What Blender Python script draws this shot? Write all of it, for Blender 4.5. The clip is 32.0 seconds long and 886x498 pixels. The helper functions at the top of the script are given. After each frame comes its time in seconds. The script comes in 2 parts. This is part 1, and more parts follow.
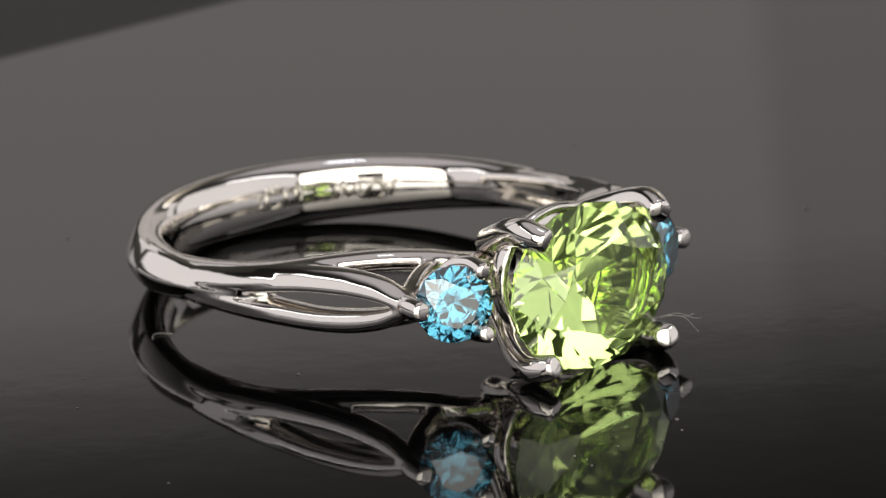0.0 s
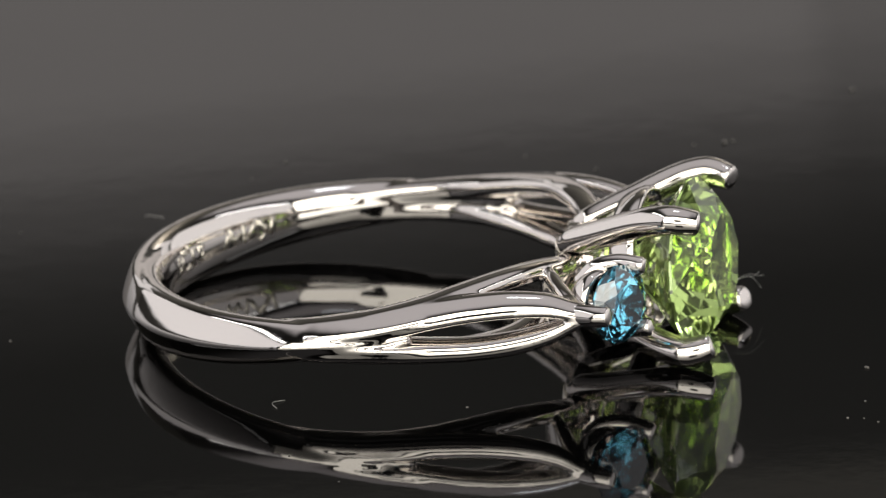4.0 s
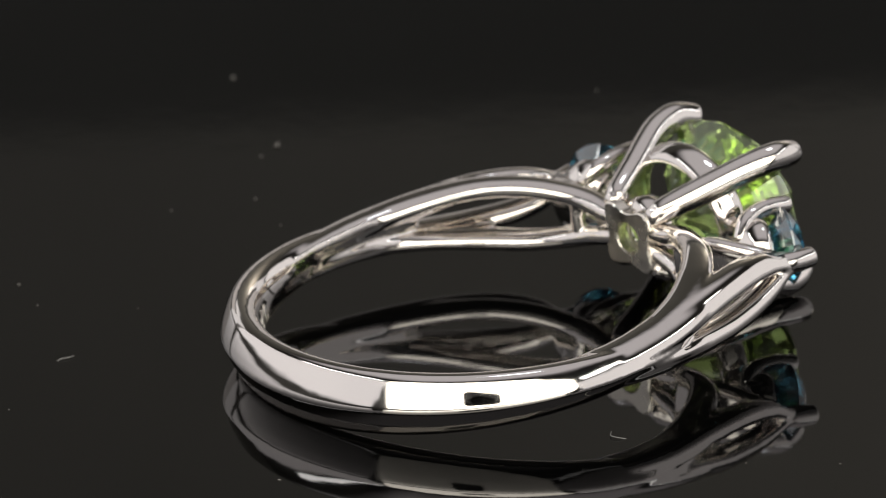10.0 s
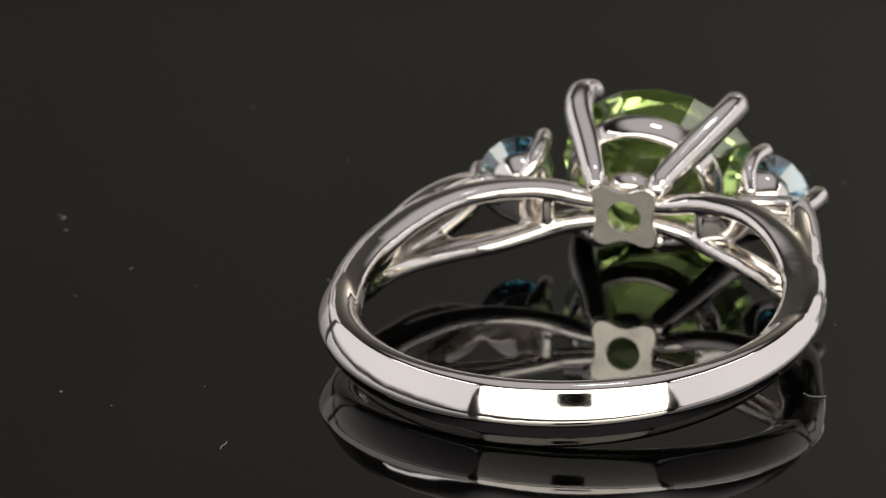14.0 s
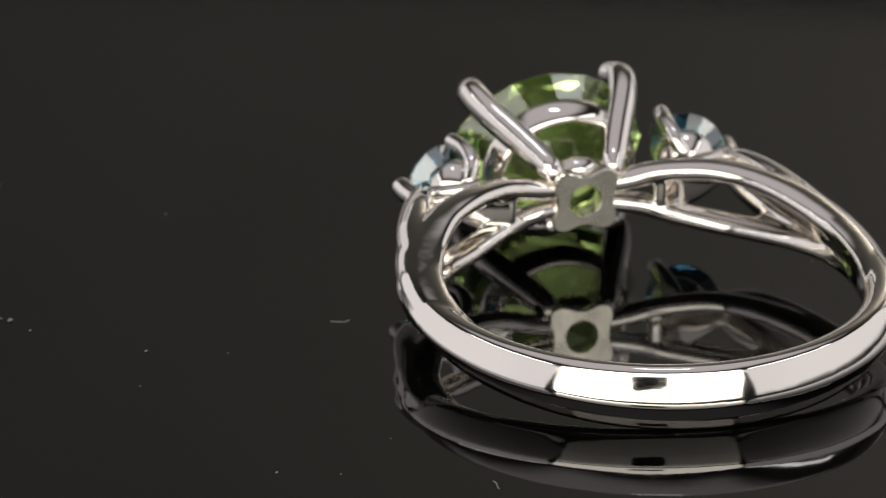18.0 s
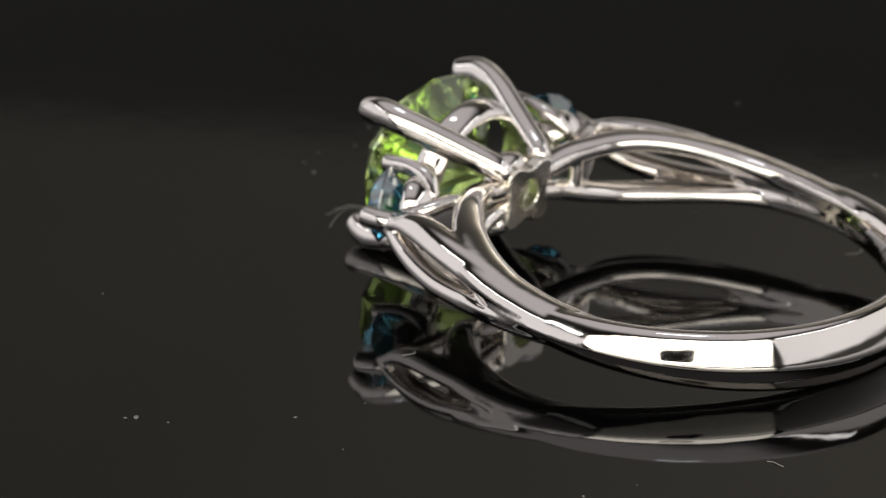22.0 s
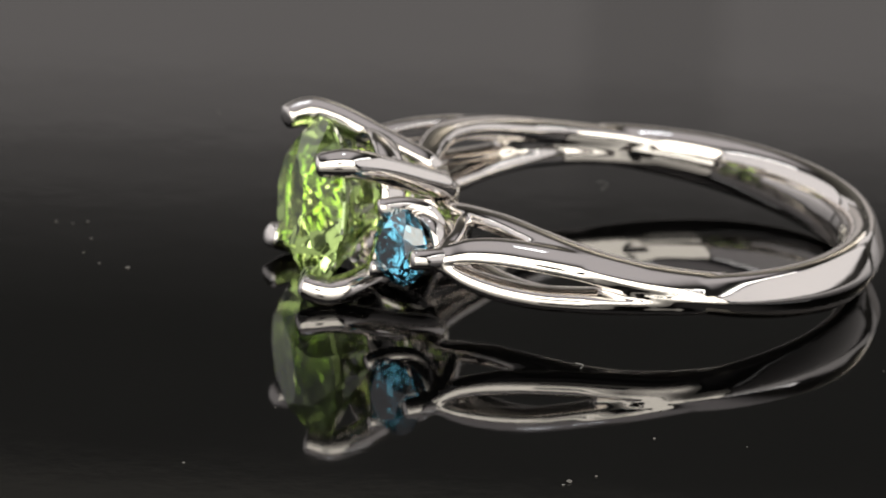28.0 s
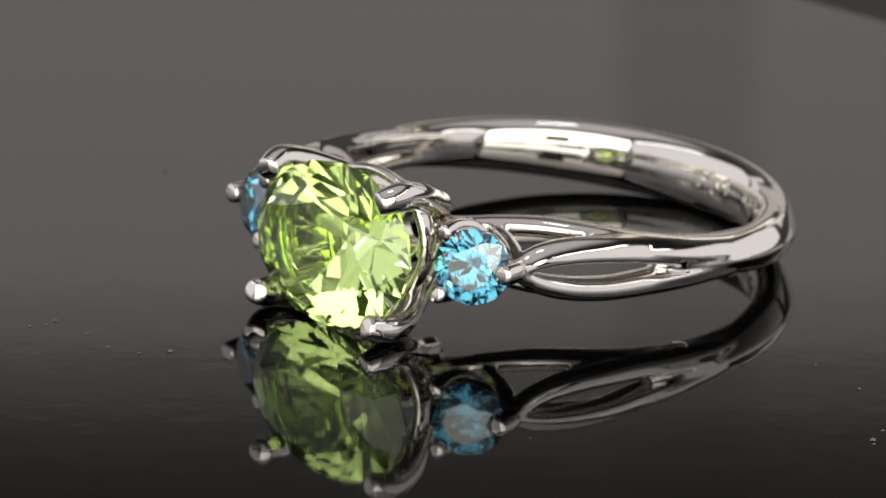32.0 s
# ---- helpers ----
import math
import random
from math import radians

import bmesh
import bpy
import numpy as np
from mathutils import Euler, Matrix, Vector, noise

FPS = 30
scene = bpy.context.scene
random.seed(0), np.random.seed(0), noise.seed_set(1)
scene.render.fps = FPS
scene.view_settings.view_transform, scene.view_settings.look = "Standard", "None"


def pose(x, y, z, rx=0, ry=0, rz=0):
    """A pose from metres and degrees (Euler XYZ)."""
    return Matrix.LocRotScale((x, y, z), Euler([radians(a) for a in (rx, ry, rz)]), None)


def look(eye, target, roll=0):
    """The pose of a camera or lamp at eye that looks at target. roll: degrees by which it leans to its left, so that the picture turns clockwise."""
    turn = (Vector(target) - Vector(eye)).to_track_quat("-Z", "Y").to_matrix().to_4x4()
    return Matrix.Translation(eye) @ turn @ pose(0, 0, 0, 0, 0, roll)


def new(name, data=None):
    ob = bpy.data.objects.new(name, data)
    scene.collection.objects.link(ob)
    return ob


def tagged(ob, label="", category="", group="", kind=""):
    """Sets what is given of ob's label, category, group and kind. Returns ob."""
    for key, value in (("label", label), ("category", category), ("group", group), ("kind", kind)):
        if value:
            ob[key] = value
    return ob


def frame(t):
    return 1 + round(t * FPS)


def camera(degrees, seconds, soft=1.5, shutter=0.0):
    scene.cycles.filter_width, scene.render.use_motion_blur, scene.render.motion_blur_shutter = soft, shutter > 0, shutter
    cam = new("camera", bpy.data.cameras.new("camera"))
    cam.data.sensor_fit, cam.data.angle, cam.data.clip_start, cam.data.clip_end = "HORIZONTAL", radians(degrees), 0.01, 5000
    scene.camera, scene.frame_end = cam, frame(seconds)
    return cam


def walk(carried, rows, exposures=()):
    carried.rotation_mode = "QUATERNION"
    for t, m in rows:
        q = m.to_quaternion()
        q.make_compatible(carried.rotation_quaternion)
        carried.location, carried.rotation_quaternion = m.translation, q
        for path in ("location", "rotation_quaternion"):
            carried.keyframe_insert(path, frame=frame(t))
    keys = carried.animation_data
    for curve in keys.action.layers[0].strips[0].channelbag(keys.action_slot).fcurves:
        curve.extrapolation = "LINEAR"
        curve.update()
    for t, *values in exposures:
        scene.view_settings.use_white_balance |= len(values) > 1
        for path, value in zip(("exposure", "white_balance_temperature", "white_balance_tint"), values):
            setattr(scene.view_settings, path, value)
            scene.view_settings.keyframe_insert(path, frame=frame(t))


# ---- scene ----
from mathutils.kdtree import KDTree

MM = 0.001

# camera on its tripod: long macro lens, standing still
cam = camera(5.0, 32.0, soft=1.1)
EYE = (0.0, -0.39803, 0.14446)
CAM_POSE = pose(*EYE, 90 - 19.663, 0, 0.502) @ pose(0, 0, 0, 0, 0, 0.499)
walk(cam, [(0.0, CAM_POSE), (32.0, CAM_POSE)])
cam.data.dof.use_dof, cam.data.dof.focus_distance, cam.data.dof.aperture_fstop = True, 0.408, 125.0

# turntable: angle in degrees, second by second
TURN = (-139.76, -131.16, -122.54, -113.80, -104.94, -96.06, -87.19, -78.34, -69.34, -60.32, -51.43,
        -42.51, -33.65, -24.90, -16.22, -7.54, 1.14, 9.79, 18.24, 26.51, 34.85, 43.39, 52.00, 60.69,
        69.32, 77.79, 86.18, 94.59, 103.06, 111.80, 120.70, 129.66, 138.58)
TILT = pose(0, 0, 0, 0, 0.10, 0) @ pose(0, 0, 0, 2.20, 0, 0)


def turned(t):
    return pose(0, 0, 0, 0, 0, TURN[t]) @ TILT


# ---- light ----
world = bpy.data.worlds.new("world")
scene.world = world
world.use_nodes = True
world.node_tree.nodes["Background"].inputs[0].default_value = (0.5, 0.52, 0.55, 1)
world.node_tree.nodes["Background"].inputs[1].default_value = 0.03


def fading(lamp, soft_u, soft_v):
    """A diffuser is brightest in the middle and falls off towards its rim."""
    lamp.use_nodes = True
    nt = lamp.node_tree
    emit = nt.nodes["Emission"]
    geo = nt.nodes.new("ShaderNodeNewGeometry")
    sep = nt.nodes.new("ShaderNodeSeparateXYZ")
    nt.links.new(geo.outputs["Parametric"], sep.inputs[0])
    product = None
    for axis, soft in (("X", soft_u), ("Y", soft_v)):
        d = nt.nodes.new("ShaderNodeMath")
        d.operation = "PINGPONG"
        d.inputs[1].default_value = 0.5
        nt.links.new(sep.outputs[axis], d.inputs[0])
        r = nt.nodes.new("ShaderNodeMapRange")
        r.interpolation_type = "SMOOTHSTEP"
        r.inputs["From Max"].default_value = max(soft, 0.001)
        nt.links.new(d.outputs[0], r.inputs["Value"])
        if product:
            mul = nt.nodes.new("ShaderNodeMath")
            mul.operation = "MULTIPLY"
            nt.links.new(product, mul.inputs[0])
            nt.links.new(r.outputs["Result"], mul.inputs[1])
            product = mul.outputs[0]
        else:
            product = r.outputs["Result"]
    nt.links.new(product, emit.inputs["Strength"])


def softbox(name, at, aim, w, h, radiance, colour, soft=None):
    lamp = bpy.data.lights.new(name, "AREA")
    if soft:
        fading(lamp, *soft)
    lamp.shape, lamp.size, lamp.size_y = "RECTANGLE", w, h
    lamp.energy, lamp.color = radiance * math.pi * w * h, colour
    ob = new(name, lamp)
    ob.matrix_world = look(at, aim)
    return ob


# diffuser panels: front (behind the camera), sides, back corners, light bars, top
softbox("front_softbox", (0.0, -0.92, 0.47), (0, 0, 0.28), 1.72, 0.94, 3.7, (1.0, 0.965, 0.88), (0.02, 0.05))
softbox("left_softbox", (-0.86, 0.04, 0.37), (0, 0.04, 0.24), 1.84, 0.76, 0.90, (0.99, 0.955, 0.97), (0.015, 0.08))
softbox("right_softbox", (0.86, 0.04, 0.37), (0, 0.04, 0.24), 1.84, 0.76, 0.90, (0.99, 0.955, 0.96), (0.015, 0.08))
softbox("back_left_softbox", (-0.60, 1.16, 0.30), (-0.2, 0, 0.2), 0.66, 0.56, 0.75, (0.99, 0.955, 0.97), (0.05, 0.08))
softbox("back_right_softbox", (0.60, 1.16, 0.30), (0.2, 0, 0.2), 0.66, 0.56, 0.75, (0.99, 0.955, 0.96), (0.05, 0.08))
softbox("left_light_bar", (-0.80, -0.20, 0.80), (0, -0.20, 0.1), 1.0, 0.05, 5.0, (0.97, 0.98, 1.0))
softbox("right_light_bar", (0.80, -0.20, 0.80), (0, -0.20, 0.1), 1.0, 0.05, 5.0, (0.97, 0.98, 1.0))
softbox("top_softbox", (0.0, 0.10, 1.0), (0, 0.10, 0), 1.5, 1.8, 0.50, (1.0, 0.955, 0.99), (0.22, 0.22))
softbox("ceiling_lamp", (0.06, 0.16, 0.94), (0, 0, 0), 0.15, 0.06, 9.0, (0.80, 0.88, 1.0))
# added warm fill, no such source known: brightens the back wall towards the right
softbox("added_wall_fill", (0.46, 1.27, 0.74), (0.41, 1.50, 0.74), 0.06, 0.06, 330.0, (1.0, 0.90, 0.76))


def back_strip(name, low, high, radiance):
    """One band of lamps standing in for lit grey paper behind the plate, leaning a little, with a dimmer stretch;
    heights in metres over the plate.
    """
    for x0, x1, share in ((-0.25, 0.0155, 1.0), (0.0155, 0.0275, 0.82), (0.0275, 0.25, 1.0)):
        lamp = bpy.data.lights.new(name, "AREA")
        lamp.shape, lamp.size, lamp.size_y = "RECTANGLE", x1 - x0, high - low
        lamp.energy, lamp.color = radiance * share * math.pi * (x1 - x0) * (high - low), (1.0, 0.925, 0.895)
        ob = new(name, lamp)
        ob.matrix_world = Matrix.Translation((0, 0.45, 0.14)) @ pose(0, 0, 0, 0, 3.3, 0) @ Matrix.Translation(((x0 + x1) / 2, 0, (low + high) / 2 - 0.14)) @ pose(0, 0, 0, -90, 0, 0)


# lamp strengths step down with height to imitate the glow's soft upper edge
back_strip("back_glow_low", 0.030, 0.1030, 0.44)
back_strip("back_glow", 0.1030, 0.1330, 0.50)
back_strip("back_glow_edge", 0.1330, 0.1385, 0.38)
back_strip("back_glow_fade", 0.1385, 0.1440, 0.19)
back_strip("back_glow_rim", 0.1440, 0.1485, 0.07)
back_strip("back_glow_tip", 0.1485, 0.1530, 0.025)


# ---- materials ----
def material(name):
    m = bpy.data.materials.new(name)
    m.use_nodes = True
    nt = m.node_tree
    return m, nt, nt.nodes["Principled BSDF"]


def node(nt, kind, **values):
    n = nt.nodes.new(kind)
    for k, v in values.items():
        n.inputs[k].default_value = v
    return n


def noise_node(nt, scale, detail=4.0, rough=0.55):
    tc = nt.nodes.new("ShaderNodeTexCoord")
    n = node(nt, "ShaderNodeTexNoise", Scale=scale, Detail=detail, Roughness=rough)
    nt.links.new(tc.outputs["Object"], n.inputs["Vector"])
    return n


def ramp(nt, src, lo, hi, a, b):
    r = nt.nodes.new("ShaderNodeMapRange")
    r.inputs["From Min"].default_value, r.inputs["From Max"].default_value = a, b
    r.inputs["To Min"].default_value, r.inputs["To Max"].default_value = lo, hi
    nt.links.new(src, r.inputs["Value"])
    return r.outputs["Result"]


def metal_material(name, colour, rough, bump):
    m, nt, b = material(name)
    b.inputs["Base Color"].default_value = (*colour, 1)
    b.inputs["Metallic"].default_value = 1.0
    smear = noise_node(nt, 900.0)
    nt.links.new(ramp(nt, smear.outputs[0], rough * 0.6, rough * 1.6, 0.3, 0.7), b.inputs["Roughness"])
    grain = noise_node(nt, 420.0, 2.0)
    bp = node(nt, "ShaderNodeBump", Strength=bump, Distance=0.00008)
    nt.links.new(grain.outputs[0], bp.inputs["Height"])
    nt.links.new(bp.outputs[0], b.inputs["Normal"])
    return m


GOLD = metal_material("polished_white_gold", (0.75, 0.71, 0.672), 0.06, 0.3)
SATIN = metal_material("brushed_white_gold", (0.82, 0.775, 0.69), 0.21, 0.5)
ENGRAVED = metal_material("engraved_white_gold", (0.70, 0.66, 0.58), 0.30, 0.8)


def gem_material(name, colour, ior, clear):
    m, nt, b = material(name)
    b.inputs["Base Color"].default_value = (*colour, 1)
    b.inputs["Transmission Weight"].default_value = clear
    b.inputs["IOR"].default_value = ior
    b.inputs["Roughness"].default_value = 0.0
    return m


PERIDOT = gem_material("peridot", (0.69, 0.935, 0.31), 1.66, 0.97)
BLUE = gem_material("blue_gem", (0.085, 0.33, 0.48), 2.4, 0.98)


def plate_material():
    m, nt, b = material("black_acrylic")
    b.inputs["IOR"].default_value = 1.45
    stain = noise_node(nt, 60.0, 6.0)
    c = nt.nodes.new("ShaderNodeMixRGB")
    c.inputs[1].default_value, c.inputs[2].default_value = (0.0007, 0.0007, 0.0007, 1), (0.0016, 0.0016, 0.0015, 1)
    nt.links.new(stain.outputs[0], c.inputs[0])
    nt.links.new(c.outputs[0], b.inputs["Base Color"])
    smear = noise_node(nt, 140.0, 6.0, 0.65)
    nt.links.new(ramp(nt, smear.outputs[0], 0.022, 0.05, 0.3, 0.75), b.inputs["Roughness"])
    wave = noise_node(nt, 420.0, 3.0, 0.6)
    bp = node(nt, "ShaderNodeBump", Strength=0.35, Distance=0.000006)
    nt.links.new(wave.outputs[0], bp.inputs["Height"])
    nt.links.new(bp.outputs[0], b.inputs["Normal"])
    return m


ACRYLIC = plate_material()


def plain(name, colour, rough, scale=20.0, spread=0.15):
    m, nt, b = material(name)
    n = noise_node(nt, scale, 5.0)
    c = nt.nodes.new("ShaderNodeMixRGB")
    c.inputs[1].default_value = (*[v * (1 - spread) for v in colour], 1)
    c.inputs[2].default_value = (*[v * (1 + spread) for v in colour], 1)
    nt.links.new(n.outputs[0], c.inputs[0])
    nt.links.new(c.outputs[0], b.inputs["Base Color"])
    b.inputs["Roughness"].default_value = rough
    return m


WALL = plain("dark_grey_fabric", (0.10, 0.098, 0.096), 0.9)
BACKWALL = plain("dark_grey_cloth", (0.170, 0.168, 0.160), 0.9)
CARD = plain("charcoal_card", (0.042, 0.042, 0.0405), 0.85)
TABLE = plain("dark_table", (0.05, 0.05, 0.05), 0.6)
RUBBER = plain("black_camera_body", (0.012, 0.012, 0.012), 0.5, 300.0)
DUST = plain("pale_dust", (0.14, 0.132, 0.12), 0.9, 3000.0, 0.3)
LINT = plain("white_lint", (0.27, 0.265, 0.25), 0.9, 3000.0, 0.2)


# ---- mesh helpers ----
def finish(bm, name, mat, smooth=True):
    bmesh.ops.recalc_face_normals(bm, faces=bm.faces)
    me = bpy.data.meshes.new(name)
    bm.to_mesh(me)
    bm.free()
    me.materials.append(mat)
    if smooth:
        for p in me.polygons:
            p.use_smooth = True
    return me


def part(name, bm, mat, parent, label="", smooth=True):
    ob = new(name, finish(bm, name, mat, smooth))
    ob.parent = parent
    return tagged(ob, label)


def spline(pts, n):
    """Catmull-Rom through tuples of any length, n samples a span."""
    P = [np.array(p, float) for p in pts]
    P = [2 * P[0] - P[1]] + P + [2 * P[-1] - P[-2]]
    out = []
    for i in range(1, len(P) - 2):
        for k in range(n):
            t = k / n
            a, b, c, d = P[i - 1], P[i], P[i + 1], P[i + 2]
            out.append(0.5 * (2 * b + (c - a) * t + (2 * a - 5 * b + 4 * c - d) * t * t + (3 * b - a - 3 * c + d) * t ** 3))
    out.append(P[-2])
    return out


# profile of the band, as shares of its half thickness (outwards) and half height: roof-shaped outside, flat above, eased inside
ROOF = ((1.0, 0.0), (0.99, 0.045), (0.943, 0.138), (0.885, 0.24), (0.822, 0.345), (0.727, 0.48), (0.622, 0.62), (0.515, 0.745), (0.408, 0.862),
        (0.28, 0.945), (0.10, 0.99), (-0.12, 1.0), (-0.36, 0.965), (-0.56, 0.89), (-0.72, 0.78), (-0.84, 0.63), (-0.93, 0.45), (-0.98, 0.26), (-1.0, 0.09))


# profile of an upper outer strand: outer face sloping upwards, flat on top
SLOPE = ((0.88, -0.92), (0.97, -0.78), (1.0, -0.64), (0.985, -0.46), (0.93, -0.22), (0.83, 0.06), (0.68, 0.34), (0.50, 0.58), (0.28, 0.79), (0.02, 0.93), (-0.28, 1.0),
         (-0.55, 0.97), (-0.80, 0.87), (-0.94, 0.68), (-1.0, 0.40), (-1.0, 0.0), (-1.0, -0.45), (-0.93, -0.78), (-0.74, -0.95), (-0.3, -1.0), (0.3, -1.0), (0.68, -0.99))


def sloped(sx, sz):
    """That profile for either shoulder, upside down for a lower strand."""
    return [(sx * u, z if sz > 0 else -z) for u, z in SLOPE]


def roof_outline():
    full = list(ROOF) + [(u, -z) for u, z in ROOF[:0:-1]]
    out = []
    for p, q in zip(full, full[1:] + full[:1]):
        out += [p, ((p[0] + q[0]) / 2, (p[1] + q[1]) / 2)]
    return [(-u, z) for u, z in out]


def sweep(rows, n=8, seg=20, power=2.0, up=(0, 0, 1), round_ends=(True, True), outline=None):
    """A bar along rows (x, y, z, across, along_up): full sizes in mm across the path and along 'up'."""
    S = spline(rows, n)
    pts = [Vector(s[:3]) * MM for s in S]
    sizes = [(s[3] * MM / 2, s[4] * MM / 2) for s in S]
    bm = bmesh.new()
    up = Vector(up)
    rings = []
    last = len(pts) - 1
    stations = []
    for i, p in enumerate(pts):
        tan = (pts[min(i + 1, last)] - pts[max(i - 1, 0)]).normalized()
        side = tan.cross(up).normalized()
        u = side.cross(tan).normalized()
        stations.append((p, tan, side, u, *sizes[i]))
    full = []
    if round_ends[0]:
        p, tan, side, u, a, b = stations[0]
        r = min(a, b) * 0.9
        for f in (0.95, 0.7, 0.35):
            full.append((p - tan * r * f, side, u, a * math.sqrt(1 - f * f), b * math.sqrt(1 - f * f)))
    for p, tan, side, u, a, b in stations:
        full.append((p, side, u, a, b))
    if round_ends[1]:
        p, tan, side, u, a, b = stations[-1]
        r = min(a, b) * 0.9
        for f in (0.35, 0.7, 0.95):
            full.append((p + tan * r * f, side, u, a * math.sqrt(1 - f * f), b * math.sqrt(1 - f * f)))
    if not round_ends[1]:
        p, tan, side, u, a, b = stations[-1]
        for f, g in ((0.14, 0.96), (0.27, 0.85), (0.36, 0.66), (0.41, 0.36)):
            full.append((p + tan * a * f, side, u, a * g, b * g))
    for p, side, u, a, b in full:
        ring = []
        for k in range(seg):
            q = 2 * math.pi * k / seg
            c, s = math.cos(q), math.sin(q)
            x = math.copysign(abs(c) ** (2 / power), c) * a
            y = math.copysign(abs(s) ** (2 / power), s) * b
            if outline:
                x, y = outline[k][0] * a, outline[k][1] * b
            ring.append(bm.verts.new(p + side * x + u * y))
        rings.append(ring)
    for r0, r1 in zip(rings, rings[1:]):
        for k in range(seg):
            bm.faces.new((r0[k], r0[(k + 1) % seg], r1[(k + 1) % seg], r1[k]))
    bm.faces.new(rings[0][::-1])
    bm.faces.new(rings[-1])
    return bm


def lathe(profile, seg=64, axis="z"):
    """A closed profile (radius, height) in mm turned round z."""
    bm = bmesh.new()
    rings = []
    for k in range(seg):
        q = 2 * math.pi * k / seg
        rings.append([bm.verts.new((r * MM * math.cos(q), r * MM * math.sin(q), h * MM)) for r, h in profile])
    n = len(profile)
    for k in range(seg):
        a, b = rings[k], rings[(k + 1) % seg]
        for i in range(n):
            bm.faces.new((a[i], a[(i + 1) % n], b[(i + 1) % n], b[i]))
    return bm


def brilliant(radius, crown, pavilion, table=0.57, girdle=0.12, mid=0.80, low=0.30):
    """Round brilliant cut with its table towards +z, girdle centre at the origin, mm."""
    bm = bmesh.new()
    g = girdle / 2

    def v(r, ang, z):
        return bm.verts.new((r * math.cos(ang) * MM, r * math.sin(ang) * MM, z * MM))

    e = math.pi / 4
    ct = math.cos(e / 2)
    zm = g + crown * (1 - mid * ct) / (1 - table)
    zl = -g - pavilion * (1 - low * ct)
    T = [v(radius * table, k * e, g + crown) for k in range(8)]
    M = [v(radius * mid, (k + 0.5) * e, zm) for k in range(8)]
    GU = [v(radius, k * e / 2, g) for k in range(16)]
    GL = [v(radius, k * e / 2, -g) for k in range(16)]
    L = [v(radius * low, (k + 0.5) * e, zl) for k in range(8)]
    C = v(0, 0, -g - pavilion)
    bm.faces.new(T)
    for k in range(8):
        j = (k + 1) % 8
        bm.faces.new((T[k], M[k], T[j]))
        bm.faces.new((T[k], M[k - 1], GU[2 * k], M[k]))
        bm.faces.new((M[k], GU[2 * k], GU[2 * k + 1]))
        bm.faces.new((M[k], GU[2 * k + 1], GU[(2 * k + 2) % 16]))
        bm.faces.new((C, L[k - 1], GL[2 * k], L[k]))
        bm.faces.new((L[k], GL[2 * k], GL[2 * k + 1]))
        bm.faces.new((L[k], GL[2 * k + 1], GL[(2 * k + 2) % 16]))
    for k in range(16):
        j = (k + 1) % 16
        bm.faces.new((GU[k], GL[k], GL[j], GU[j]))
    return bm


def moved(bm, m):
    bmesh.ops.transform(bm, matrix=m, verts=bm.verts)
    return bm


# ---- structure: studio room and table ----
def box_bm(x0, y0, z0, x1, y1, z1, bevel=0.0):
    bm = bmesh.new()
    bmesh.ops.create_cube(bm, size=1.0)
    bmesh.ops.transform(bm, verts=bm.verts, matrix=Matrix.Translation(((x0 + x1) / 2, (y0 + y1) / 2, (z0 + z1) / 2)) @ Matrix.Diagonal((x1 - x0, y1 - y0, z1 - z0, 1)))
    if bevel:
        bmesh.ops.bevel(bm, geom=bm.edges[:], offset=bevel, segments=3, affect="EDGES")
    return bm


def wall(name, dims, mat=WALL, label="plain dark grey fabric wall of the studio", category="wall"):
    return tagged(new(name, finish(box_bm(*dims), name, mat, False)), label, category, kind="structure")


wall("wall_back", (-1.5, 1.50, -0.75, 1.5, 1.56, 1.65), BACKWALL, "plain dark grey cloth backdrop", "backdrop")
wall("wall_front", (-1.5, -1.56, -0.75, 1.5, -1.50, 1.65))
wall("wall_left", (-1.56, -1.5, -0.75, -1.50, 1.5, 1.65))
wall("wall_right", (1.50, -1.5, -0.75, 1.56, 1.5, 1.65))
wall("ceiling", (-1.56, -1.56, 1.65, 1.56, 1.56, 1.71), label="plain dark grey fabric ceiling of the studio", category="ceiling")
wall("floor", (-1.56, -1.56, -0.81, 1.56, 1.56, -0.75), TABLE, "plain dark studio floor", "floor")

# added card, never in direct view: darkens the plate's reflection just above the glow
card = tagged(new("added_dark_card", finish(box_bm(-0.26, 0.462, -0.75, 0.26, 0.468, 0.176), "added_dark_card", CARD, False)),
              "tall charcoal grey card added behind the plate to darken its reflection", "backdrop card")

# ---- the camera that films: body, barrel and tripod head behind the lens ----
device = tagged(new("camera_body", finish(box_bm(-0.07, -0.045, -0.06, 0.07, 0.045, 0.085, 0.012), "camera_body", RUBBER)),
                "matt black camera with a long macro lens", "camera")
BACK = CAM_POSE @ pose(0, 0, 0.165, -90, 0, 0)
device.matrix_world = BACK
bm = lathe([(24, -120), (30, -120), (31, -116), (31, -60), (34, -54), (34, 20), (32, 30), (32, 112), (24, 112), (24, 0)], 56)
part("lens_barrel", moved(bm, BACK.inverted() @ CAM_POSE), RUBBER, device)
part("support_arm", box_bm(-0.018, -1.05, -0.018, 0.018, -0.045, 0.018, 0.004), RUBBER, device)

# ---- the rotating plate ----
bm = box_bm(-0.058, -0.0435, -0.005, 0.058, 0.0725, 0.0, 0.0009)
plate = tagged(new("turntable_plate", finish(bm, "turntable_plate", ACRYLIC, False)),
               "square glossy black acrylic display plate, lightly dusty", "display plate")

pedestal = tagged(new("pedestal", finish(box_bm(-0.03, -0.03, -0.75, 0.03, 0.03, -0.0070, 0.002), "pedestal", TABLE, False)),
                  "plain dark pedestal under the turning plate", "pedestal")

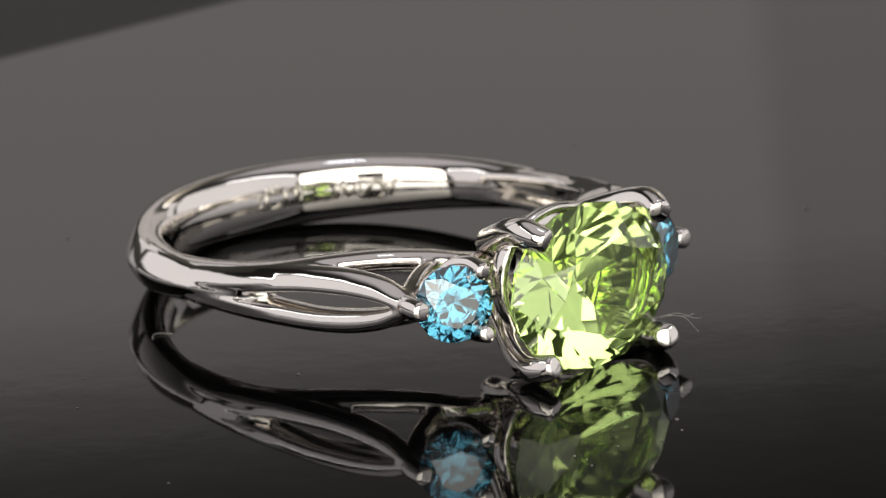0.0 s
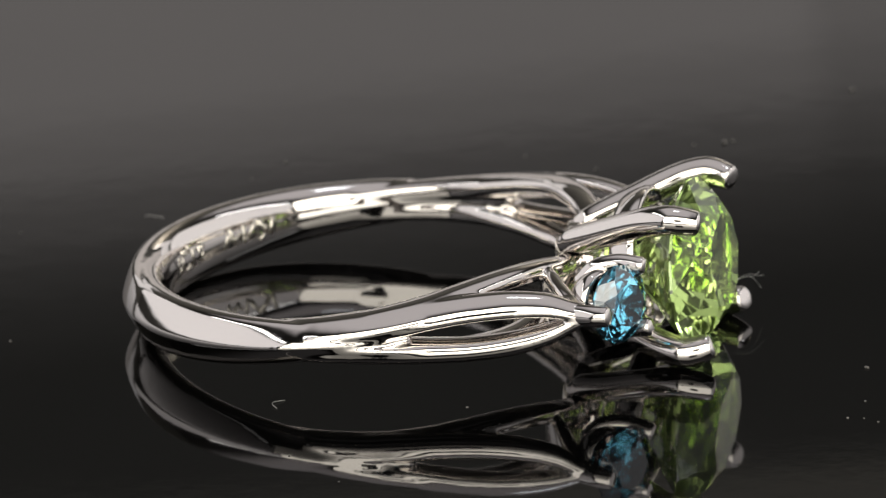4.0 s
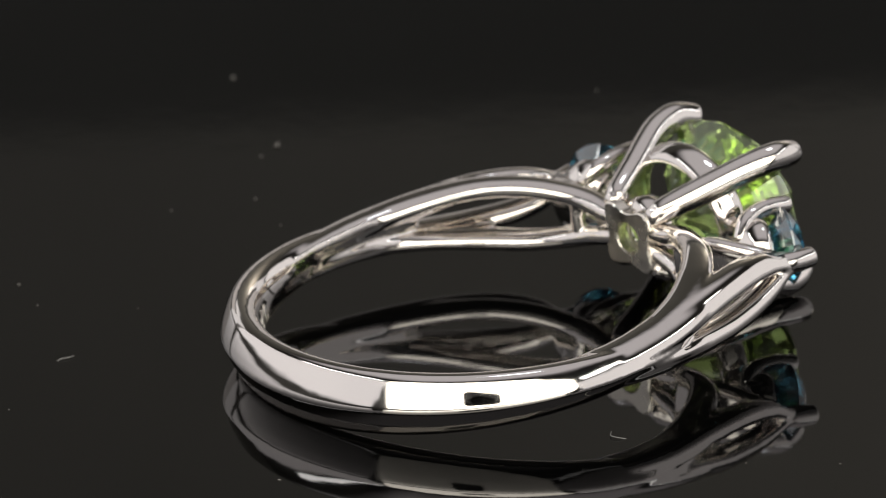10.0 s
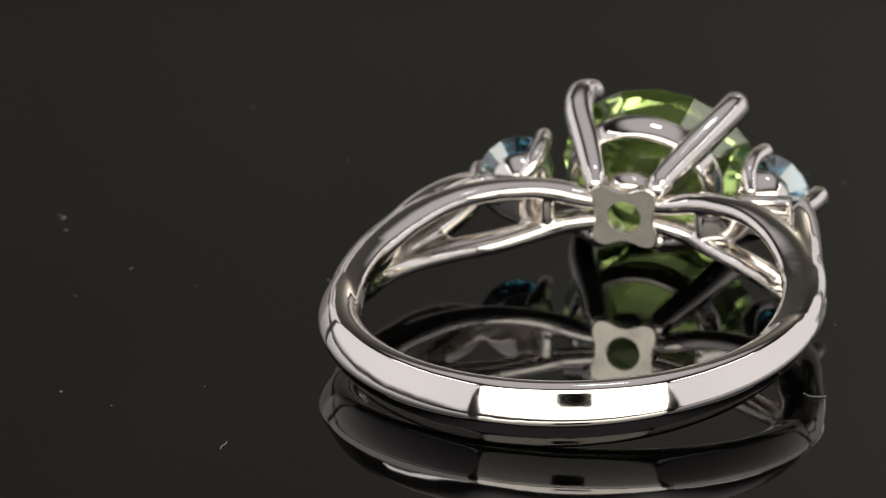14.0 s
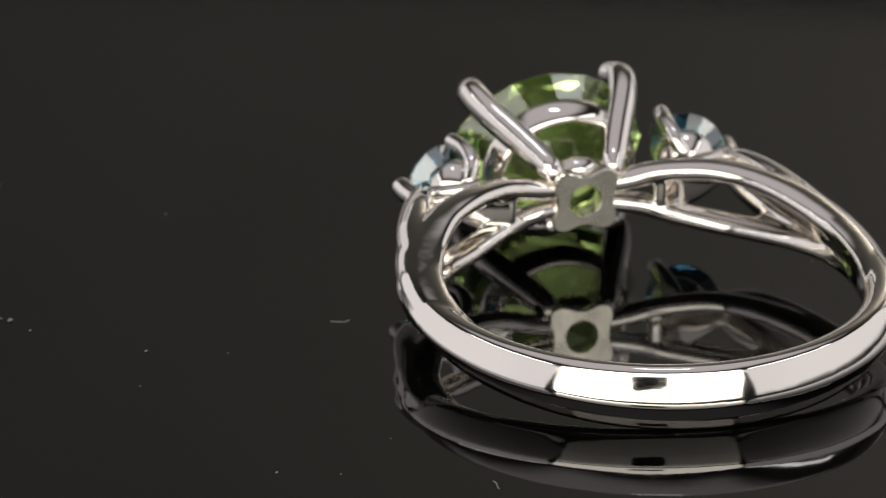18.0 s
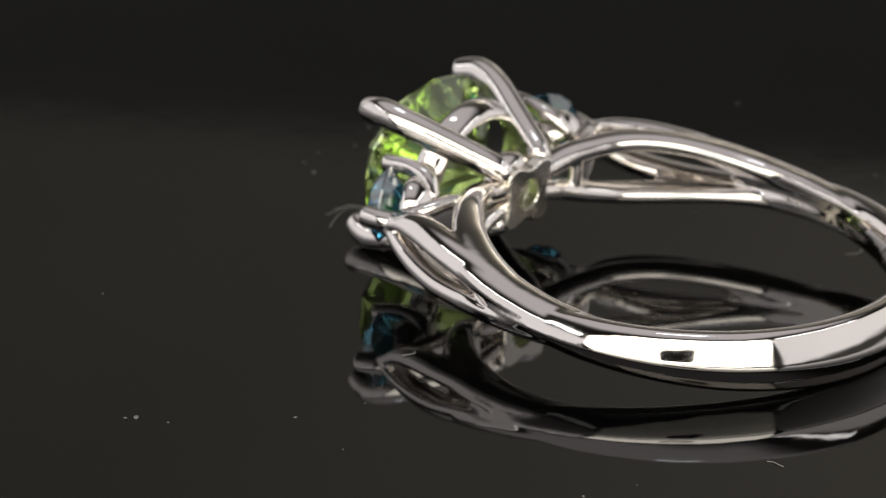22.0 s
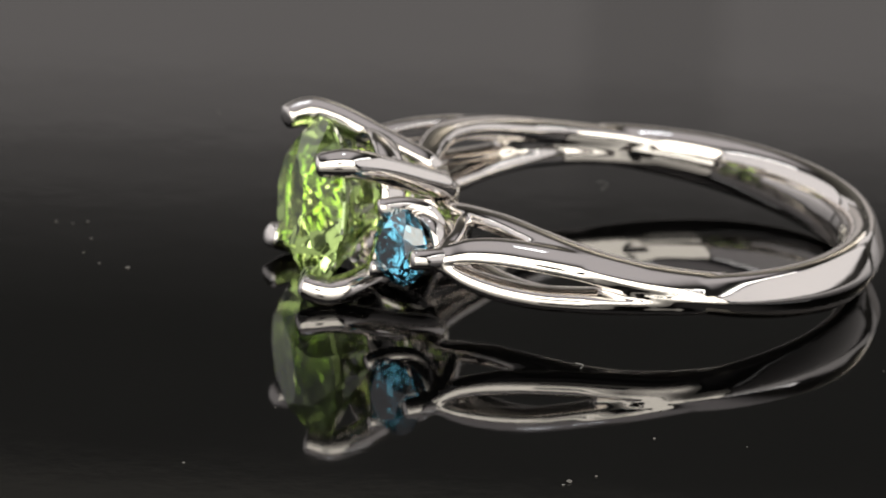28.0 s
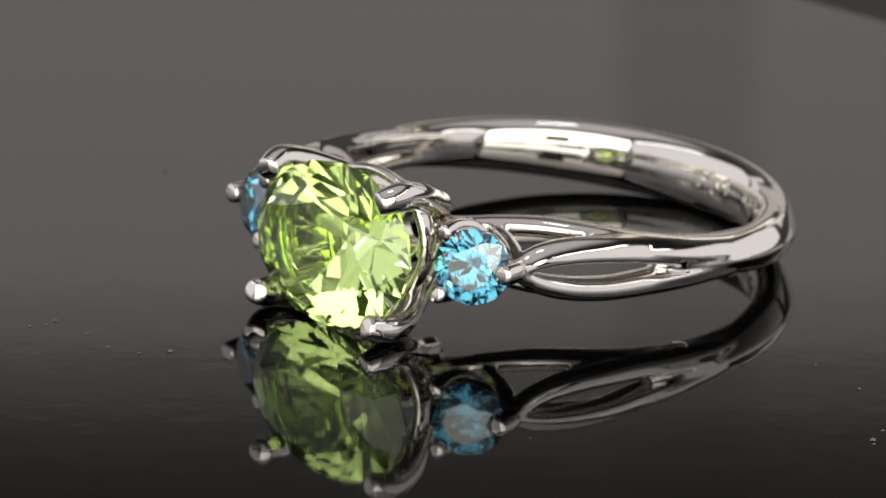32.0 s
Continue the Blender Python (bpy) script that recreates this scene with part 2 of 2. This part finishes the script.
# ---- the ring ----
ring = tagged(new("ring"), "polished white gold ring with green and blue gems, lying sideways", "ring")
RING_AT = pose(3.585 * MM, -5.28 * MM, 2.36 * MM, 0, 0, 1.02) @ pose(0, 0, 0, 5.15, 0, 0) @ pose(0, 0, 0, 0, -0.80, 0)


def polar(r, deg, z, *sizes):
    """deg from the head, towards +x."""
    return (r * math.sin(radians(deg)), r * math.cos(radians(deg)), z, *sizes)


CASTING = []


def cast(name, bm):
    """Hold a piece of the band until the whole is poured in one."""
    bmesh.ops.recalc_face_normals(bm, faces=bm.faces)
    bm.verts.index_update()
    CASTING.append((name, [v.co / MM for v in bm.verts], [[v.index for v in f.verts] for f in bm.faces]))
    bm.free()


def relax(values, a, b, count, factor):
    total = values.copy()
    np.add.at(total, a, values[b])
    np.add.at(total, b, values[a])
    return values + factor * (total / count[:, None] - values)


def pour():
    """Fuse the pieces into one casting with filleted joints, then hand each piece its own share of the skin."""
    verts, faces = [], []
    tree = KDTree(sum(len(p[1]) for p in CASTING))
    owner = []
    for k, (name, vs, fs) in enumerate(CASTING):
        base = len(verts)
        for v in vs:
            tree.insert(v, len(owner))
            owner.append(k)
        verts += [tuple(v) for v in vs]
        faces += [[base + i for i in f] for f in fs]
    tree.balance()
    me = bpy.data.meshes.new("casting")
    me.from_pydata(verts, [], faces)
    ob = bpy.data.objects.new("casting", me)
    scene.collection.objects.link(ob)
    mod = ob.modifiers.new("fuse", "REMESH")
    mod.mode, mod.voxel_size, mod.adaptivity = "VOXEL", 0.055, 0.0
    fused = bpy.data.meshes.new_from_object(ob.evaluated_get(bpy.context.evaluated_depsgraph_get()))
    bpy.data.objects.remove(ob)
    bpy.data.meshes.remove(me)
    n = len(fused.vertices)
    co = np.empty(n * 3)
    fused.vertices.foreach_get("co", co)
    co = co.reshape(n, 3)
    edge = np.empty(len(fused.edges) * 2, dtype=np.int64)
    fused.edges.foreach_get("vertices", edge)
    a, b = edge[0::2], edge[1::2]
    count = 1.0 + np.bincount(np.concatenate((a, b)), minlength=n)
    for step in range(64):
        co = relax(co, a, b, count, 0.62)
        co = relax(co, a, b, count, -0.60)
    fused.vertices.foreach_set("co", co.ravel())
    fused.update()
    nor = np.array([v.normal[:] for v in fused.vertices])
    for step in range(6):
        nor = relax(nor, a, b, count, 0.8)
    nor /= np.linalg.norm(nor, axis=1)[:, None]
    share = [[] for p in CASTING]
    for p in fused.polygons:
        share[owner[tree.find(p.center)[1]]].append(list(p.vertices))
    for (name, vs, fs), polys in zip(CASTING, share):
        if not polys:
            continue
        used = sorted({i for p in polys for i in p})
        place = {v: i for i, v in enumerate(used)}
        skin = bpy.data.meshes.new(name)
        skin.from_pydata([tuple(co[i] * MM) for i in used], [], [[place[i] for i in p] for p in polys])
        for p in skin.polygons:
            p.use_smooth = True
        skin.normals_split_custom_set_from_vertices([tuple(nor[i]) for i in used])
        skin.materials.append(GOLD)
        tagged(new(name, skin)).parent = ring
    bpy.data.meshes.remove(fused)


# shank: the single band, widest opposite the head; its ends sink into the strands
rows = []
for k in range(-14, 15):
    deg = 180 + k * 8.0
    f = max(0.0, math.cos(radians(k * 8.0)))
    thick = 1.74 + 0.04 * f
    thin = (1.0, 1.0, 0.98, 0.95, 0.88, 0.62)[max(0, abs(k) - 9)]
    low = (1.0, 1.0, 0.98, 0.94, 0.74, 0.26)[max(0, abs(k) - 9)]
    rows.append(polar(10.42 + 0.32 * f - thick / 2, deg, -0.05, thick * thin, (1.60 + 1.30 * f) * low))
OUTLINE = roof_outline()
cast("shank", sweep(rows, 5, len(OUTLINE), outline=OUTLINE))

for sx in (1, -1):
    def side(pts):
        """Mirror for the second shoulder, whose tip is set a little closer in."""
        out = []
        for x, y, *more in pts:
            w = min(1.0, max(0.0, (y - 6.5) / 4)) if sx < 0 and x > 4.5 else 0.0
            out.append((sx * x + 0.38 * w, y - 0.42 * w, *more))
        return out
    for sz in (1, -1.09):
        # inner strand: follows the finger circle, rises to a crest and dives to the basket base
        cast("inner_strand", sweep(side([
            polar(9.35, 100, sz * 0.30, 0.9, 0.6), polar(9.30, 89, sz * 0.42, 1.20, 0.80), polar(9.28, 77, sz * 0.60, 1.42, 0.84), polar(9.28, 63, sz * 0.88, 1.58, 0.80), polar(9.18, 50, sz * 1.11, 1.42, 0.82),
            polar(9.10, 38, sz * 1.16, 1.30, 0.84), polar(8.98, 27, sz * 0.98, 1.18, 0.84), (2.95, 8.50, sz * 0.72, 1.20, 0.88),
            (1.95, 8.60, sz * 0.52, 1.12, 0.84), (1.2, 8.62, sz * 0.42, 0.95, 0.76)]), 7, 32, 2.25))
        # shoulder: the undivided metal between shank and fork
        cast("shoulder", sweep(side([
            polar(9.46, 134, sz * 0.16, 0.8, 0.45), polar(9.48, 118, sz * 0.27, 1.15, 0.66), polar(9.48, 104, sz * 0.36, 1.44, 0.80), polar(9.47, 91, sz * 0.42, 1.62, 0.89), polar(9.50, 80, sz * 0.54, 1.75, 0.90),
            polar(9.54, 70, sz * 0.70, 1.84, 0.80), polar(9.56, 61, sz * 0.86, 1.80, 0.70), polar(9.46, 53, sz * 0.98, 1.40, 0.60), polar(9.44, 48, sz * 1.02, 1.0 if sz > 0 else 1.5, 0.50)]),
            7, len(SLOPE), outline=sloped(sx, sz)))
        sz = 1.0 if sz > 0 else -1.16
        # outer strand: leaves the circle and runs straight out to the side gem
        slope = sloped(sx, sz) if sz > 0 else None
        cast("outer_strand", sweep(side([
            polar(9.46, 100, sz * 0.33, 1.1, 0.66), polar(9.47, 91, sz * 0.40, 1.46, 0.84), (9.40, 1.4, sz * 0.46, 1.58, 0.98), (9.12, 3.0, sz * 0.56, 1.56, 1.12), (8.74, 4.5, sz * 0.70, 1.46, 1.06), (8.34, 6.1, sz * 0.79, 1.36, 1.0),
            (7.87, 7.7, sz * 0.76, 1.28, 0.98), (7.46, 9.1, sz * 0.57, 1.18, 0.88), (7.26, 10.1, sz * 0.26, 1.02, 0.68), (7.22, 10.9, sz * 0.06, 0.85, 0.6)]), 7, len(slope) if slope else 30, 2.2, outline=slope))
    # bridge: an upright web from the crest to the outer claw, as deep as the two strands together
    cast("bridge", sweep(side([
        (3.30, 8.10, 0, 0.60, 1.5), (4.50, 8.62, 0, 0.72, 2.2), (5.95, 9.42, 0, 0.76, 1.80), (7.10, 10.3, 0, 0.70, 1.05)]), 7, 28, 3.2))

pour()

# basket: base, gallery, four claws, centre gem
AXIS = pose(0, 0, 0, -90, 0, 0)          # local z -> ring's +y


def star_base():
    """Four-cornered plate with hollowed sides and a round hole."""
    bm = bmesh.new()
    loops = []
    n = 96
    for h, grow, hole in ((8.02, 0.95, 0.73), (8.07, 0.99, 0.70), (8.14, 1.0, 0.70), (8.50, 1.0, 0.70), (8.62, 0.95, 0.72), (8.66, 0.86, 0.76)):
        outer, inner = [], []
        for k in range(n):
            q = 2 * math.pi * k / n
            r = (1.16 + 0.12 * math.cos(q) ** 2 + 0.60 * abs(math.sin(2 * q)) ** 3.0) * grow
            outer.append(bm.verts.new((r * math.cos(q) * MM, h * MM, r * math.sin(q) * MM)))
            inner.append(bm.verts.new((hole * math.cos(q) * MM, h * MM, hole * math.sin(q) * MM)))
        loops.append((outer, inner))
    for (o0, i0), (o1, i1) in zip(loops, loops[1:]):
        for k in range(n):
            j = (k + 1) % n
            bm.faces.new((o0[k], o0[j], o1[j], o1[k]))
            bm.faces.new((i0[k], i1[k], i1[j], i0[j]))
    for o, i in (loops[0], loops[-1]):
        for k in range(n):
            j = (k + 1) % n
            bm.faces.new((o[k], i[k], i[j], o[j]))
    return bm


part("basket_base", star_base(), SATIN, ring, smooth=False)
part("basket_cup", moved(lathe([(0.76, 8.56), (1.14, 8.58), (1.36, 8.78), (1.47, 9.08), (1.48, 9.42), (1.40, 9.66), (1.26, 9.74), (1.12, 9.64), (0.90, 9.1)], 64), AXIS), GOLD, ring, "polished cup above the base plate")
part("gallery_ring", moved(lathe([(2.38, 10.80), (2.44, 10.66), (2.56, 10.60), (2.70, 10.66), (2.86, 10.90), (3.00, 11.22), (3.08, 11.52), (3.07, 11.72), (2.98, 11.84), (2.84, 11.86), (2.72, 11.76), (2.55, 11.3)], 72), Matrix.Diagonal((1.10, 1, 0.98, 1)) @ AXIS), GOLD, ring)
for sx in (1, -1):
    for sz in (1, -1):
        part("claw", sweep([(sx * 1.30, 8.52, sz * 1.20, 0.86, 0.86), (sx * 1.47, 9.0, sz * 1.38, 1.10, 1.10), (sx * 2.18, 10.6, sz * 1.90, 1.24, 1.24),
                            (sx * 2.98, 12.3, sz * 2.56 - 0.08, 1.26, 1.26), (sx * 3.28 + 0.06, 13.4, sz * 2.82 - 0.13, 1.26, 1.26), (sx * 3.26 + 0.08, 14.0, sz * 2.78 - 0.15, 1.20, 1.20), (sx * 3.08 + 0.09, 14.55, sz * 2.64 - 0.16, 1.06, 1.06)],
                           6, 28, 2.0, (1, 0.01, 0), (True, False)), GOLD, ring)
part("centre_gem", moved(brilliant(3.47, 1.2, 2.9), Matrix.Translation((0.12 * MM, 13.56 * MM, -0.14 * MM)) @ Matrix.Diagonal((1.215, 1, 1, 1)) @ AXIS), PERIDOT, ring, "faceted oval yellow-green gem", False)

# side settings
for sx in (1, -1):
    face = math.degrees(math.atan2(1.25, 2.45))
    m = Matrix.Translation((5.86 * MM if sx > 0 else -5.58 * MM, (11.76 if sx > 0 else 11.40) * MM, 0)) @ pose(0, 0, 0, 0, 0, -sx * face) @ AXIS
    part("side_gem", moved(brilliant(1.62, 0.5, 1.35, 0.57, 0.08), m), BLUE, ring, "small faceted round blue gem", False)
    cup = part("side_collet", moved(lathe([(0.25, -2.05), (0.42, -2.20), (0.72, -2.12), (1.02, -1.82), (1.24, -1.42), (1.33, -1.06), (1.26, -0.82), (1.10, -0.74), (0.98, -0.84), (0.70, -1.30)], 48), m), GOLD, ring)
    for pts in ([(7.20, 10.3, 0, 0.98, 0.94), (7.40, 11.0, 0, 0.94, 0.94), (7.50, 11.62, 0, 0.86, 0.86)],
                [(5.02, 9.98, 0.72, 0.60, 0.60), (4.78, 10.6, 1.20, 0.74, 0.74), (4.74, 11.6, 1.40, 0.76, 0.76), (4.94, 12.66, 1.30, 0.76, 0.76)],
                [(5.02, 9.98, -0.72, 0.60, 0.60), (4.78, 10.6, -1.20, 0.74, 0.74), (4.74, 11.6, -1.40, 0.76, 0.76), (4.94, 12.66, -1.30, 0.76, 0.76)]):
        part("small_claw", sweep(side(pts), 5, 16, 2.0, (1, 0.01, 0), (True, False)), GOLD, cup)

# hallmarks inside the band: worn stamped strokes that cannot be read
def stamp(deg, z, length, height, lean):
    """A shallow raised stroke on the inner face of the band."""
    f = -math.cos(radians(deg))
    r = 8.71 + 0.28 * f
    bm = box_bm(-length / 2 * MM, -0.05 * MM, -height / 2 * MM, length / 2 * MM, 0.05 * MM, height / 2 * MM, 0.02 * MM)
    moved(bm, pose(0, 0, 0, 0, lean, 0))
    c = polar(r, deg, z)
    moved(bm, Matrix.Translation(Vector(c) * MM) @ pose(0, 0, 0, 0, 0, -deg))
    part("hallmark", bm, ENGRAVED, ring, "worn stamped hallmark stroke")


for deg, z, length, height, lean in ((-172, 0.0, 0.14, 0.8, 8), (-169, 0.3, 0.5, 0.12, 0), (-166, 0.0, 0.14, 0.8, -8), (-169, -0.35, 0.5, 0.12, 0), (-163, 0.05, 0.14, 0.75, 0),
                                     (-151, 0.0, 0.2, 0.75, 25), (-149, 0.05, 0.2, 0.8, -20), (-145, 0.0, 0.16, 0.8, 0), (-142, 0.1, 0.22, 0.85, 40), (-139, 0.1, 0.22, 0.85, -30), (-136, 0.0, 0.2, 0.8, 20)):
    stamp(deg, z, length, height, lean)
wear = random.Random(5)
for k in range(26):
    stamp(wear.choice((-167, -144)) + wear.uniform(-9, 9), wear.uniform(-0.45, 0.45), wear.uniform(0.08, 0.16), wear.uniform(0.2, 0.5), wear.uniform(-70, 70))

# dust on the plate
MOVING = [(plate, pose(0, 0, 0)), (ring, RING_AT)]


def speck_mesh(seed, size):
    rng = random.Random(seed)
    bm = bmesh.new()
    bmesh.ops.create_icosphere(bm, subdivisions=1, radius=size / 2 * MM)
    for v in bm.verts:
        v.co = Vector((v.co.x * rng.uniform(0.6, 1.4), v.co.y * rng.uniform(0.5, 1.2), v.co.z * rng.uniform(0.35, 0.7)))
    return finish(bm, "dust_speck", DUST, False)


SPECKS = [(5.40, 15.89, 0.22), (6.08, 16.99, 0.16), (9.26, 16.74, 0.13), (11.34, 16.50, 0.15), (11.24, 17.15, 0.12), (11.56, 17.82, 0.13), (13.06, 1.07, 0.12),
          (7.51, 17.39, 0.12), (-16.90, -1.44, 0.17), (-21.45, 3.15, 0.28), (-21.75, 3.45, 0.16), (-18.17, -4.97, 0.10), (-17.81, 18.04, 0.14), (22.35, -1.66, 0.10), (19.82, -4.45, 0.10),
          (25.30, 8.08, 0.12), (-20.93, 1.90, 0.15), (-13.71, -2.48, 0.10), (-4.22, -23.52, 0.10), (-9.90, -12.83, 0.09), (-15.35, -15.02, 0.16),
          (-29.60, 6.90, 0.26), (-12.92, -15.82, 0.09), (-11.86, 13.10, 0.10), (9.00, -19.70, 0.14)]
for i, (x, y, size) in enumerate(SPECKS):
    speck = tagged(new("dust_speck", speck_mesh(i, size)), "tiny pale dust speck lying on the black plate", "dust speck", "dust specks on the plate")
    MOVING.append((speck, pose(x * MM, y * MM, size * 0.2 * MM, 0, 0, i * 47 % 360)))


# lint
def fibre(rows, thick, mat=LINT):
    return sweep([(*p, thick, thick) for p in rows], 8, 6, 2.0, (0.1, 0.2, 1))


def lint(rows, thick, label, at=None):
    ob = tagged(new("lint_fibre", finish(fibre(rows, thick), "lint_fibre", LINT)), label, "lint")
    MOVING.append((ob, at if at else pose(0, 0, 0)))


FLAT = "short curled pale lint fibre lying on the plate"
lint([(-7.82, -0.30, 0.03), (-8.05, -0.50, 0.05), (-8.36, -0.48, 0.08), (-8.6, -0.30, 0.05)], 0.03, FLAT)
lint([(-7.25, -18.05, 0.03), (-7.20, -18.40, 0.06), (-7.28, -18.65, 0.06), (-7.25, -18.88, 0.03)], 0.035, FLAT)
lint([(13.70, -6.45, 0.03), (14.10, -6.80, 0.07), (14.45, -6.75, 0.08), (14.70, -6.50, 0.03)], 0.03, FLAT)
TUFT = "fine loose lint fibre clinging to the claw"
for rows in ([(-3.0, 14.2, -2.1), (-3.4, 14.6, -2.0), (-3.8, 14.85, -2.15), (-4.05, 15.0, -2.5), (-4.3, 15.05, -2.8)],
             [(-3.0, 14.3, -2.0), (-3.5, 14.8, -1.9), (-4.0, 15.05, -2.15), (-4.4, 15.2, -2.25)],
             [(-2.8, 14.1, -2.05), (-3.2, 14.6, -1.95), (-3.7, 14.95, -2.05), (-4.1, 15.1, -2.0)]):
    lint(rows, 0.018, TUFT, RING_AT)


def motions():
    for thing, at in MOVING:
        walk(thing, [(t, turned(t) @ at) for t in range(33)])


motions()
